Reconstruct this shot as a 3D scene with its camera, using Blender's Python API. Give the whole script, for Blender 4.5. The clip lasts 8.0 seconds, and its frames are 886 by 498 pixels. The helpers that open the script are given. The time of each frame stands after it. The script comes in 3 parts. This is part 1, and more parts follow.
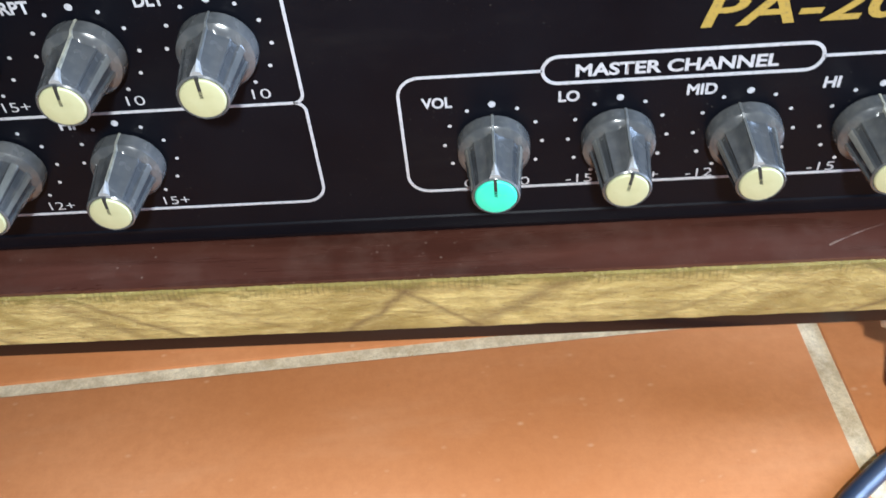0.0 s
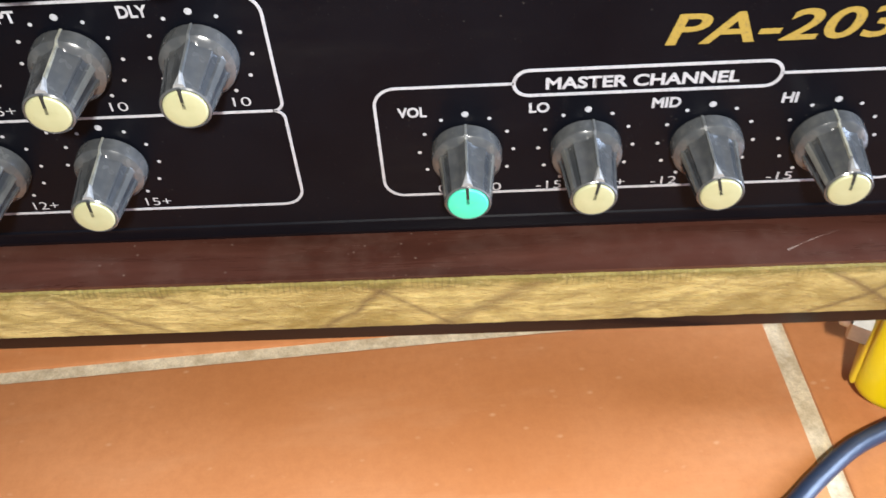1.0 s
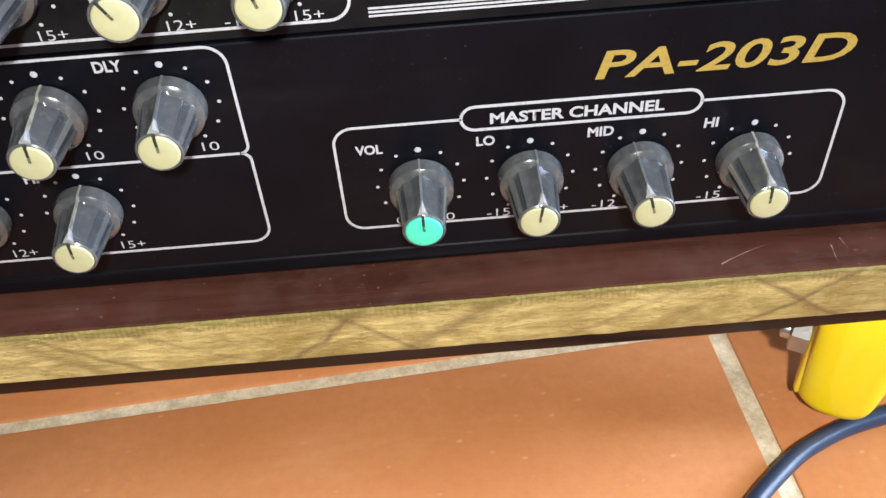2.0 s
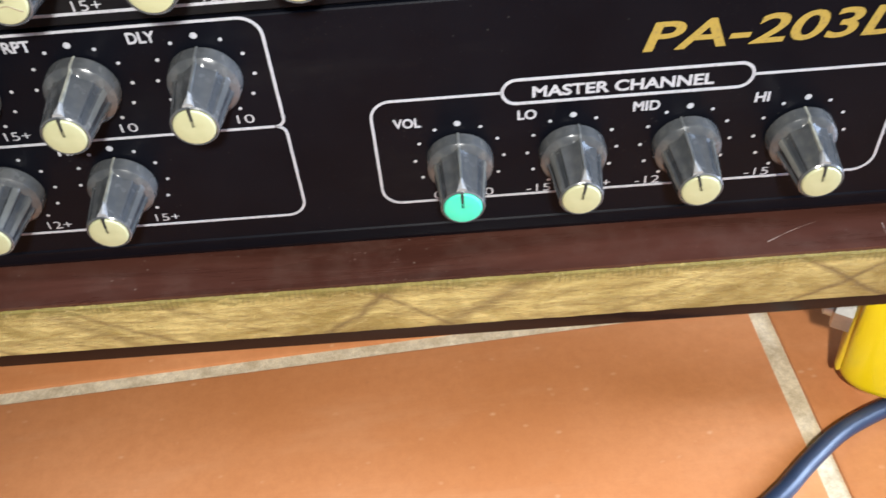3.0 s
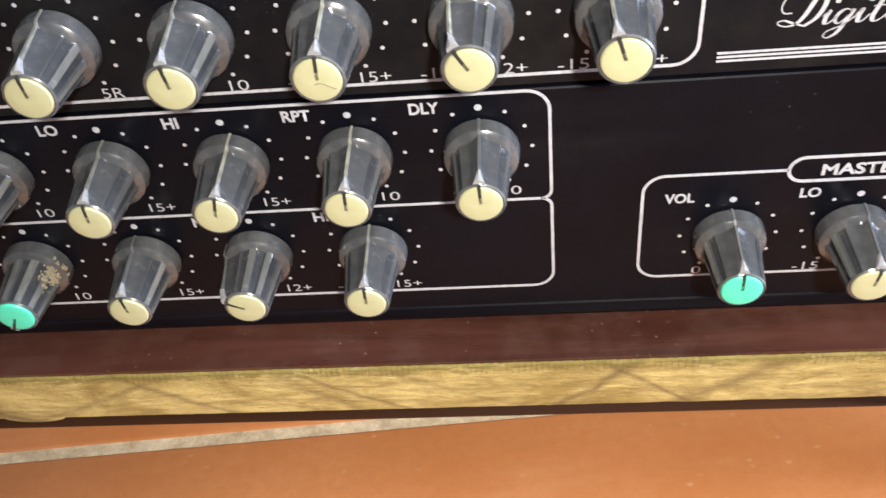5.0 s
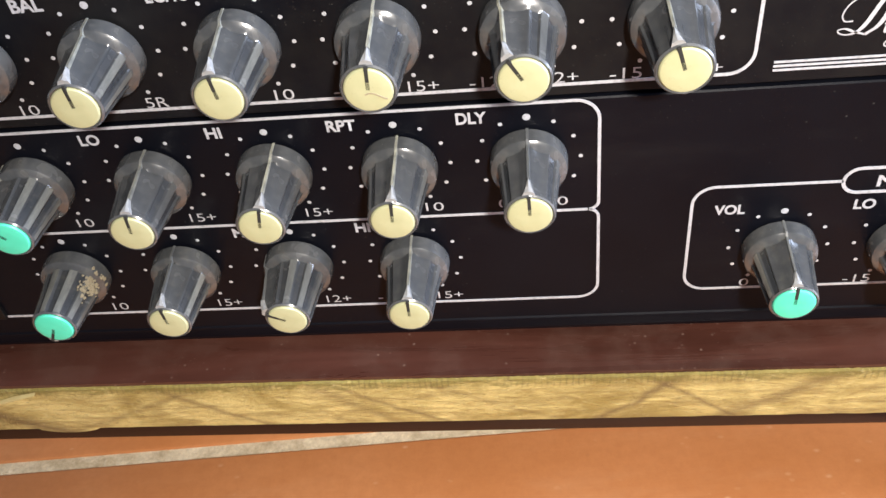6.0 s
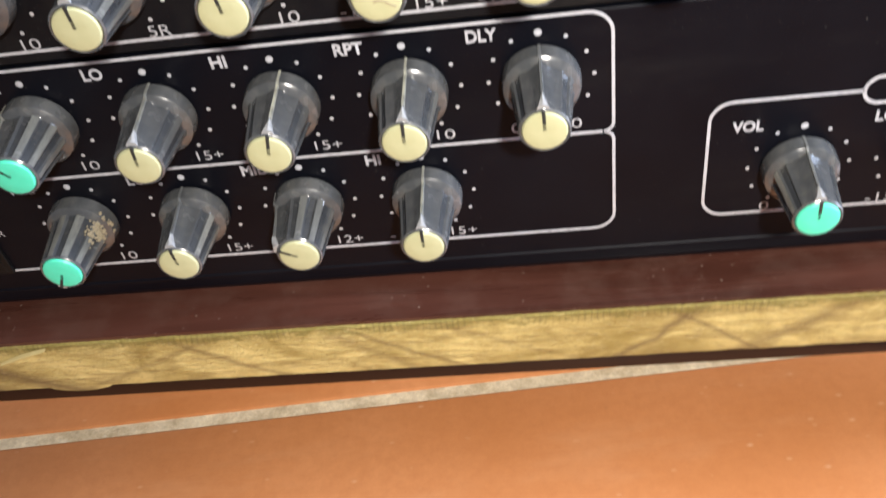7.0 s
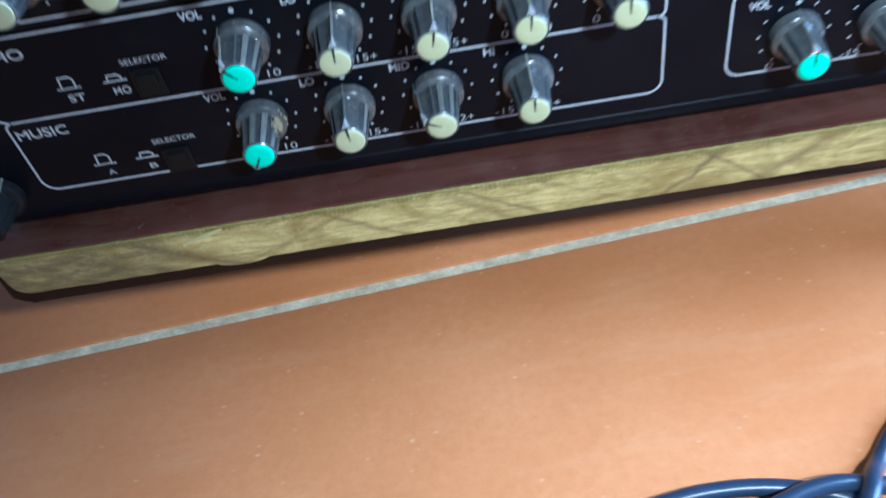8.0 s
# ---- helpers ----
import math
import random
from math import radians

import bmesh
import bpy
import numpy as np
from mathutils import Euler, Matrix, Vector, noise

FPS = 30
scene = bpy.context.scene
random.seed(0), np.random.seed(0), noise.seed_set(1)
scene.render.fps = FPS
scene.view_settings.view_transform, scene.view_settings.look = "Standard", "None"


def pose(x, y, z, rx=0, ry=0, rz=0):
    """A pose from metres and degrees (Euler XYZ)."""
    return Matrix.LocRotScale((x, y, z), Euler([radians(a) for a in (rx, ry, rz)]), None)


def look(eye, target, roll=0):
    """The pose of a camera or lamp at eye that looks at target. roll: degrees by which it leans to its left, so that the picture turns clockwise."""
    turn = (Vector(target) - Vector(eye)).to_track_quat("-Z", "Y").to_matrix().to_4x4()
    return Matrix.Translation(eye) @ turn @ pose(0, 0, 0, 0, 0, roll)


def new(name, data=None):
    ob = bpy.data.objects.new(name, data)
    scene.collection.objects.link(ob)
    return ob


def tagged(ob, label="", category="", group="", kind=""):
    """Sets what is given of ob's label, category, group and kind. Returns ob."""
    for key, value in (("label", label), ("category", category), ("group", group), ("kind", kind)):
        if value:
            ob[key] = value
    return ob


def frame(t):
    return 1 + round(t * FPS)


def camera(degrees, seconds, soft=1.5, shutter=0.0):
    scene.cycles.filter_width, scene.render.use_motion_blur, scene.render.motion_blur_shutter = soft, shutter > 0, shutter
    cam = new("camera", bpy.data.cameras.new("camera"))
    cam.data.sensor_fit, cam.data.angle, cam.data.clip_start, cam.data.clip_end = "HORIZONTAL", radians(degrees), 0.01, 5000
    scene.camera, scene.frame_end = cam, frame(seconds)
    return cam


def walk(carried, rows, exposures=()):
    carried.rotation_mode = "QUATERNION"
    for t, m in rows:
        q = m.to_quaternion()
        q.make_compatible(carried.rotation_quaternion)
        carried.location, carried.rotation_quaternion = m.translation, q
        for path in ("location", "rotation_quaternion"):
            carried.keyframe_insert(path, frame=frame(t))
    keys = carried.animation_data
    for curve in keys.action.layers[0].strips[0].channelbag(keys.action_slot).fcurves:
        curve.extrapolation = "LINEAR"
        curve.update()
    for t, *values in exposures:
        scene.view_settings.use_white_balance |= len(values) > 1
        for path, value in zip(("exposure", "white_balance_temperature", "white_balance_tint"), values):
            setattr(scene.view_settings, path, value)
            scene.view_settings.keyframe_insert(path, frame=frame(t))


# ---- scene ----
cam = camera(52.0, 8.0, 1.5, 0.4)
PATH = [
    (0, (-0.0006, -0.1450, 0.2465), (-0.0580, 0.5396, -0.4802), -6.08),
    (0.5, (-0.0027, -0.1363, 0.2497), (-0.0577, 0.5405, -0.4844), -5.41),
    (1, (0.0011, -0.1463, 0.2550), (-0.0342, 0.5226, -0.4875), -4.28),
    (1.5, (0.0026, -0.1565, 0.2568), (-0.0050, 0.5516, -0.4493), -4.64),
    (1.7, (0.0022, -0.1623, 0.2601), (0.0114, 0.5526, -0.4390), -4.33),
    (2.8, (0.0038, -0.1549, 0.2627), (-0.0143, 0.5264, -0.4690), -5.17),
    (3, (0.0001, -0.1550, 0.2611), (-0.0258, 0.5249, -0.4717), -5.74),
    (3.5, (-0.0079, -0.1549, 0.2600), (-0.0488, 0.5223, -0.4747), -6.73),
    (4, (-0.0205, -0.1492, 0.2627), (-0.0784, 0.5377, -0.4617), -7.24),
    (4.5, (-0.0285, -0.1460, 0.2663), (-0.1043, 0.5454, -0.4522), -7.52),
    (5, (-0.0411, -0.1401, 0.2666), (-0.1419, 0.5547, -0.4454), -8.38),
    (6.5, (-0.0478, -0.1372, 0.2645), (-0.1703, 0.5608, -0.4410), -9.57),
    (7, (-0.0505, -0.1446, 0.2538), (-0.1727, 0.5511, -0.4541), -11.23),
    (7.2, (-0.0634, -0.1504, 0.2496), (-0.1338, 0.5427, -0.4678), -9.25),
    (7.5, (-0.0756, -0.1632, 0.2480), (-0.1246, 0.5196, -0.4809), -9.92),
    (7.7, (-0.0898, -0.1815, 0.2574), (-0.1336, 0.4849, -0.4869), -11.15),
    (7.9, (-0.1007, -0.1992, 0.2787), (-0.1398, 0.4566, -0.4752), -11.48),
    (8, (-0.0966, -0.2076, 0.2926), (-0.1414, 0.4487, -0.4606), -11.83),
]
walk(cam, [(t, look(eye, target, roll)) for t, eye, target, roll in PATH],
     [(0, -0.08, 5900, 8), (0.5, 0.0, 6700, 12), (1.5, -0.08, 6500, 11), (3.5, -0.12, 6450, 12), (5, 0.03, 6900, 15), (6.5, 0.04, 6900, 15), (7.5, 0.04, 6700, 12), (7.7, 0.0, 6300, 9), (8, -0.15, 4600, -2)])

# ---- light ----
world = bpy.data.worlds.new("sky")
scene.world = world
world.use_nodes = True
wn = world.node_tree
sky = wn.nodes.new("ShaderNodeTexSky")
sky.sky_type, sky.sun_disc = "NISHITA", False
sky.sun_elevation, sky.sun_rotation = radians(40), radians(200)
wn.links.new(sky.outputs[0], wn.nodes["Background"].inputs[0])
wn.nodes["Background"].inputs[1].default_value = 0.1


def lamp(name, kind, energy, color, m, **more):
    data = bpy.data.lights.new(name, kind)
    data.energy, data.color = energy, color
    for key, value in more.items():
        if key == "radius":
            data.shadow_soft_size = value
        if key == "beam":
            data.spot_size, data.spot_blend = radians(value), 1.0
        if key == "size":
            data.shape, data.size, data.size_y = "RECTANGLE", value[0], value[1]
    ob = new(name, data)
    ob.matrix_world = m
    return ob


# small white spot added close behind and above the viewer for the moving torch
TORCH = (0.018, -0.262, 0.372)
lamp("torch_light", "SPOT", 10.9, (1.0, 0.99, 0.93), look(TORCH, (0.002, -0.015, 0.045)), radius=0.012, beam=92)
# daylight from the open doorway
DOOR_A, DOOR_B = -0.55, 0.40
lamp("doorway_light", "AREA", 205, (0.56, 0.72, 1.0), look((1.97, (DOOR_A + DOOR_B) / 2, 1.02), (0, (DOOR_A + DOOR_B) / 2, 0.9)), size=(0.93, 1.98))

# ---- materials ----


class Nodes:
    """A node material, built up step by step."""

    def __init__(self, name, rough=0.5, metal=0.0, coat=0.0):
        self.mat = bpy.data.materials.new(name)
        self.mat.use_nodes = True
        self.tree = self.mat.node_tree
        self.bsdf = self.tree.nodes["Principled BSDF"]
        self.bsdf.inputs["Roughness"].default_value = rough
        self.bsdf.inputs["Metallic"].default_value = metal
        self.bsdf.inputs["Coat Weight"].default_value = coat
        self.coord = self.tree.nodes.new("ShaderNodeTexCoord").outputs["Object"]

    def link(self, a, b):
        self.tree.links.new(a, b)

    def put(self, socket, value):
        if isinstance(value, bpy.types.NodeSocket):
            self.link(value, socket)
        else:
            socket.default_value = value

    def mapping(self, scale, rot=(0, 0, 0), loc=(0, 0, 0)):
        n = self.tree.nodes.new("ShaderNodeMapping")
        self.link(self.coord, n.inputs[0])
        n.inputs["Scale"].default_value, n.inputs["Rotation"].default_value, n.inputs["Location"].default_value = scale, rot, loc
        return n.outputs[0]

    def noise(self, scale, detail=4.0, rough=0.6, vector=None, distortion=0.0):
        n = self.tree.nodes.new("ShaderNodeTexNoise")
        self.link(vector or self.coord, n.inputs["Vector"])
        n.inputs["Scale"].default_value, n.inputs["Detail"].default_value = scale, detail
        n.inputs["Roughness"].default_value, n.inputs["Distortion"].default_value = rough, distortion
        return n.outputs["Fac"]

    def cells(self, scale, vector=None):
        n = self.tree.nodes.new("ShaderNodeTexVoronoi")
        self.link(vector or self.coord, n.inputs["Vector"])
        n.inputs["Scale"].default_value = scale
        return n.outputs["Distance"]

    def ramp(self, fac, *stops):
        n = self.tree.nodes.new("ShaderNodeValToRGB")
        self.link(fac, n.inputs[0])
        e = n.color_ramp.elements
        while len(e) < len(stops):
            e.new(0.5)
        for el, (at, c) in zip(e, stops):
            el.position = at
            el.color = (c, c, c, 1) if isinstance(c, float) else (*c, 1)
        return n.outputs[0]

    def mix(self, fac, a, b, how="MIX"):
        n = self.tree.nodes.new("ShaderNodeMix")
        n.data_type, n.blend_type = "RGBA", how
        self.put(n.inputs[0], fac)
        self.put(n.inputs[6], a if isinstance(a, bpy.types.NodeSocket) else (*a, 1))
        self.put(n.inputs[7], b if isinstance(b, bpy.types.NodeSocket) else (*b, 1))
        return n.outputs[2]

    def math(self, op, a, b=0.0, c=0.0):
        n = self.tree.nodes.new("ShaderNodeMath")
        n.operation = op
        for k, v in enumerate((a, b, c)):
            self.put(n.inputs[k], v)
        return n.outputs[0]

    def xyz(self):
        n = self.tree.nodes.new("ShaderNodeSeparateXYZ")
        self.link(self.coord, n.inputs[0])
        return n.outputs

    def random(self):
        return self.tree.nodes.new("ShaderNodeObjectInfo").outputs["Random"]

    def color(self, value):
        self.put(self.bsdf.inputs["Base Color"], value if isinstance(value, bpy.types.NodeSocket) else (*value, 1))
        return self

    def roughness(self, value):
        self.put(self.bsdf.inputs["Roughness"], value)
        return self

    def bump(self, height, depth, strength=1.0):
        n = self.tree.nodes.new("ShaderNodeBump")
        n.inputs["Strength"].default_value, n.inputs["Distance"].default_value = strength, depth
        self.link(height, n.inputs["Height"])
        self.link(n.outputs[0], self.bsdf.inputs["Normal"])
        return self


FACET, RIBS = 44, 10.0


def terracotta():
    m = Nodes("terracotta_tile", 0.42)
    big = m.noise(9, 3)
    fine = m.noise(220, 5, 0.7)
    c = m.mix(m.ramp(big, (0.3, 0.0), (0.7, 1.0)), (0.54, 0.200, 0.066), (0.66, 0.272, 0.106))
    c = m.mix(m.ramp(fine, (0.35, 0.0), (0.75, 0.45)), c, (0.44, 0.148, 0.046))
    specks = m.math("MULTIPLY", m.ramp(m.cells(1.0, m.mapping((120, 190, 160), (0, 0, radians(35)))), (0.0, 1.0), (0.08, 0.55), (0.17, 0.0)), m.ramp(m.noise(90, 3), (0.48, 0.0), (0.60, 1.0)))
    c = m.mix(m.math("MULTIPLY", specks, 0.6), c, (0.78, 0.50, 0.30))
    scuff = m.ramp(m.noise(1.0, 5, 0.7, m.mapping((14, 70, 30), (0, 0, radians(20)))), (0.52, 0.0), (0.75, 0.35))
    c = m.mix(scuff, c, (0.66, 0.32, 0.15))
    dark = m.math("MULTIPLY", m.ramp(m.cells(60), (0.0, 1.0), (0.06, 0.0)), m.ramp(m.noise(35, 2), (0.56, 0.0), (0.64, 1.0)))
    c = m.mix(m.math("MULTIPLY", dark, 0.6), c, (0.13, 0.06, 0.035))
    m.color(c).roughness(m.ramp(big, (0.2, 0.34), (0.8, 0.48)))
    m.bump(fine, 0.0003, 0.35)
    return m.mat


def grout():
    m = Nodes("grout", 0.9)
    fine, mid = m.noise(520, 5, 0.7), m.ramp(m.noise(95, 5, 0.75), (0.32, 0.0), (0.68, 1.0))
    c = m.mix(mid, (0.45, 0.34, 0.20), (0.88, 0.75, 0.53))
    c = m.mix(m.ramp(fine, (0.45, 0.0), (0.8, 0.5)), c, (0.34, 0.27, 0.19))
    m.color(c).bump(fine, 0.0008, 0.8)
    return m.mat


def black_paint():
    m = Nodes("black_panel_paint", 0.38)
    m.bsdf.inputs["Specular IOR Level"].default_value = 0.11
    fine, big = m.noise(1500, 4, 0.7), m.noise(30, 4)
    dust = m.math("MULTIPLY", m.ramp(m.cells(420), (0.0, 1.0), (0.12, 0.0)), m.ramp(m.noise(55, 3), (0.5, 0.0), (0.7, 1.0)))
    c = m.mix(m.ramp(big, (0.3, 0.0), (0.8, 1.0)), (0.0020, 0.0024, 0.0044), (0.0042, 0.0047, 0.0075))
    c = m.mix(m.math("MULTIPLY", dust, 0.25), c, (0.22, 0.21, 0.19))
    lint = m.math("MULTIPLY", m.ramp(m.cells(1100), (0.0, 1.0), (0.13, 0.0)), m.ramp(m.noise(45, 4, 0.7), (0.48, 0.0), (0.64, 1.0)))
    # dust has settled on the upper plate
    above = m.math("GREATER_THAN", m.xyz()[2], 0.1655)
    c = m.mix(m.math("MULTIPLY", lint, m.math("ADD", 0.3, m.math("MULTIPLY", above, 0.4))), c, (0.20, 0.19, 0.17))
    film = m.ramp(m.noise(26, 5, 0.75), (0.35, 0.0), (0.70, 0.8))
    c = m.mix(m.math("MULTIPLY", film, above), c, (0.014, 0.0138, 0.013))
    wipe = m.ramp(m.noise(1.0, 5, 0.7, m.mapping((18, 60, 60), (0, radians(20), 0))), (0.55, 0.0), (0.8, 0.5))
    c = m.mix(wipe, c, (0.012, 0.012, 0.013))
    m.color(c).roughness(m.ramp(big, (0.25, 0.30), (0.8, 0.46)))
    m.bump(fine, 0.00006, 0.4)
    return m.mat


def print_ink(name, color):
    m = Nodes(name, 0.55)
    wear = m.ramp(m.noise(1200, 4, 0.7), (0.30, 0.55), (0.5, 1.0))
    m.color(m.mix(wear, (0.05, 0.05, 0.05), color))
    return m.mat


def knob_plastic():
    """Smoky grey plastic: glossy grooves with shade painted in, dusty pale ribs, each knob worn to its own degree."""
    m = Nodes("smoky_grey_knob_plastic", 0.2)
    big = m.noise(170, 3)
    c = m.mix(m.ramp(big, (0.35, 0.0), (0.7, 1.0)), (0.050, 0.053, 0.055), (0.086, 0.088, 0.088))
    x, y, z = m.xyz()
    turn = m.math("ABSOLUTE", m.math("ARCTAN2", x, z))
    body = m.math("MULTIPLY", m.math("GREATER_THAN", -0.0046, y), m.math("GREATER_THAN", y, -0.0157))
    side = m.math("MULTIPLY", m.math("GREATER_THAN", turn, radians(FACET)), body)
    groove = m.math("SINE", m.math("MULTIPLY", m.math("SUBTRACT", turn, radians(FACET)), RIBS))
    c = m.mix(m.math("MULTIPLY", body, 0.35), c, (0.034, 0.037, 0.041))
    # shade between the ribs goes into the colour
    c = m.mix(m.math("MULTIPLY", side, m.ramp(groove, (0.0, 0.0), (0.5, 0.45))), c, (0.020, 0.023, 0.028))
    rub = m.noise(1.0, 4, 0.7, m.mapping((900, 160, 900)))
    dust = m.math("MULTIPLY", m.ramp(m.random(), (0.15, 0.06), (0.9, 1.0)), m.ramp(rub, (0.32, 0.35), (0.62, 1.0)))
    rib = m.math("MULTIPLY", side, m.ramp(m.math("MULTIPLY", groove, -1.0), (0.15, 0.0), (0.5, 0.62)))
    c = m.mix(m.math("MULTIPLY", rib, dust), c, (0.29, 0.29, 0.25))
    grime = m.math("MULTIPLY", m.ramp(m.noise(330, 5, 0.75), (0.50, 0.0), (0.76, 0.35)), m.ramp(m.random(), (0.1, 0.4), (0.9, 1.0)))
    c = m.mix(grime, c, (0.125, 0.118, 0.090))
    lint = m.ramp(m.cells(1500), (0.0, 0.7), (0.16, 0.0))
    m.color(m.mix(m.math("MULTIPLY", lint, m.ramp(m.noise(260, 3), (0.52, 0.0), (0.66, 1.0))), c, (0.30, 0.28, 0.22)))
    m.roughness(m.ramp(big, (0.3, 0.16), (0.75, 0.32)))
    m.bump(rub, 0.00008, 0.25)
    m.bsdf.inputs["Coat Weight"].default_value, m.bsdf.inputs["Coat Roughness"].default_value = 0.45, 0.17
    return m.mat


def cap_plastic(name, a, b):
    m = Nodes(name, 0.42)
    n = m.noise(350, 4)
    c = m.mix(n, a, b)
    m.color(m.mix(m.ramp(m.noise(900, 4), (0.62, 0.0), (0.75, 0.4)), c, (0.22, 0.19, 0.12)))
    m.bump(n, 0.00005, 0.3)
    return m.mat


def raw_wood():
    m = Nodes("raw_sawn_wood", 0.75)
    x, y, z = m.xyz()
    grain = m.noise(1.0, 6, 0.68, m.mapping((60, 260, 330), (0, radians(6), 0)), 0.7)
    patch = m.noise(1.0, 4, 0.6, m.mapping((50, 60, 90), (0, radians(-25), 0)), 0.9)
    c = m.mix(m.ramp(patch, (0.34, 0.0), (0.66, 1.0)), (0.30, 0.21, 0.050), (0.64, 0.50, 0.185))
    c = m.mix(m.ramp(grain, (0.46, 0.0), (0.72, 0.8)), c, (0.21, 0.135, 0.035))
    wob = m.math("MULTIPLY", m.math("SUBTRACT", m.noise(90, 5, 0.7), 0.5), 0.006)
    # saw marks and knots that cross the edge at a slant
    for x0, slope, wide, dark in ((-0.0267, 1.1, 0.0016, 0.75), (-0.0160, -1.3, 0.0011, 0.65), (0.006, 1.5, 0.0032, 0.6), (0.093, -1.4, 0.0014, 0.8), (0.097, 1.6, 0.0014, 0.75), (0.052, 1.8, 0.0018, 0.35),
                                 (-0.090, -1.7, 0.0014, 0.6), (-0.098, -1.2, 0.0022, 0.35), (-0.135, -1.6, 0.0016, 0.6), (-0.150, 2.2, 0.0020, 0.4), (-0.196, -1.8, 0.0050, 0.85), (-0.222, -2.6, 0.0045, 0.6), (-0.242, -2.0, 0.0035, 0.55), (-0.065, -2.0, 0.0020, 0.3)):
        line = m.math("SUBTRACT", m.math("ADD", m.math("SUBTRACT", x, x0), wob), m.math("MULTIPLY", m.math("SUBTRACT", z, 0.0835), slope))
        near = m.math("SUBTRACT", 1.0, m.math("DIVIDE", m.math("ABSOLUTE", line), wide * 1.7))
        c = m.mix(m.math("MULTIPLY", m.math("MAXIMUM", near, 0.0), dark), c, (0.13, 0.075, 0.022))
    # weathered dark blotches towards one end, and varnish that has soaked and chipped into the upper arris
    stain = m.math("MULTIPLY", m.ramp(m.math("MULTIPLY", m.math("SUBTRACT", -0.190, x), 30.0), (0.0, 0.0), (0.5, 1.0)), m.ramp(m.noise(1.0, 4, 0.65, m.mapping((70, 90, 200), (0, radians(-12), 0)), 0.8), (0.36, 0.25), (0.60, 1.0)))
    c = m.mix(m.math("MULTIPLY", stain, 0.85), c, (0.105, 0.080, 0.030))
    rim = m.math("ADD", m.math("MULTIPLY", m.math("SUBTRACT", z, 0.0885), 420.0), m.math("MULTIPLY", m.math("SUBTRACT", m.noise(1.0, 4, 0.7, m.mapping((260, 500, 700))), 0.5), 3.4))
    c = m.mix(m.math("MULTIPLY", m.ramp(rim, (0.1, 0.0), (0.9, 1.0)), 0.8), c, (0.165, 0.130, 0.022))
    pores = m.ramp(m.noise(1.0, 3, 0.6, m.mapping((500, 900, 1600))), (0.60, 0.0), (0.72, 0.7))
    c = m.mix(pores, c, (0.15, 0.085, 0.03))
    fuzz = m.noise(1.0, 5, 0.75, m.mapping((420, 500, 900), (0, radians(-35), 0)), 0.4)
    c = m.mix(m.ramp(fuzz, (0.52, 0.0), (0.72, 0.5)), c, (0.33, 0.235, 0.06))
    c = m.mix(m.ramp(fuzz, (0.30, 0.45), (0.42, 0.0)), c, (0.66, 0.53, 0.25))
    # rasp teeth along the upper arris
    tooth = m.math("MULTIPLY", m.ramp(m.math("SINE", m.math("MULTIPLY", m.math("ADD", x, m.math("MULTIPLY", wob, 0.5)), 4300.0)), (0.2, 0.0), (0.9, 1.0)), m.ramp(m.math("MULTIPLY", m.math("SUBTRACT", z, 0.0868), 250.0), (0.25, 0.0), (0.6, 1.0)))
    c = m.mix(m.math("MULTIPLY", tooth, m.ramp(m.noise(75, 4), (0.45, 0.0), (0.62, 0.5))), c, (0.13, 0.095, 0.020))
    m.color(c).bump(m.math("ADD", grain, m.math("MULTIPLY", fuzz, 1.2)), 0.0008, 0.8)
    return m.mat


def varnish():
    m = Nodes("dark_varnished_wood", 0.30)
    grain = m.noise(1.0, 5, 0.6, m.mapping((12, 130, 130)), 0.6)
    dust = m.math("MULTIPLY", m.ramp(m.cells(330), (0.0, 1.0), (0.14, 0.0)), m.ramp(m.noise(50, 3), (0.44, 0.0), (0.60, 1.0)))
    haze = m.ramp(m.noise(90, 5, 0.7), (0.45, 0.0), (0.8, 0.35))
    c = m.mix(m.ramp(grain, (0.3, 0.0), (0.7, 1.0)), (0.042, 0.0145, 0.0098), (0.084, 0.030, 0.0205))
    c = m.mix(haze, c, (0.135, 0.080, 0.062))
    lint = m.math("MULTIPLY", m.ramp(m.cells(900), (0.0, 1.0), (0.15, 0.0)), m.ramp(m.noise(140, 3), (0.50, 0.0), (0.64, 1.0)))
    c = m.mix(m.math("MULTIPLY", lint, 0.35), c, (0.36, 0.26, 0.20))
    m.color(m.mix(m.math("MULTIPLY", dust, 0.4), c, (0.42, 0.30, 0.24))).roughness(m.ramp(grain, (0.2, 0.20), (0.8, 0.38)))
    m.bump(grain, 0.0002, 0.3)
    return m.mat


def simple(name, a, b, rough, scale, metal=0.0, depth=0.0002, shine=0.5):
    m = Nodes(name, rough, metal)
    m.bsdf.inputs["Specular IOR Level"].default_value = shine
    n = m.noise(scale, 5)
    m.color(m.mix(n, a, b)).bump(n, depth, 0.3)
    return m.mat


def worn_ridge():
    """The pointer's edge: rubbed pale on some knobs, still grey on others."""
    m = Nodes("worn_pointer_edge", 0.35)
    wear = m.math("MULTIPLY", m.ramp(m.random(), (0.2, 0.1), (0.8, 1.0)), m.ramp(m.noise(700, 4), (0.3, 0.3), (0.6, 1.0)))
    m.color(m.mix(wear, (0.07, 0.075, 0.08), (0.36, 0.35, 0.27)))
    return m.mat


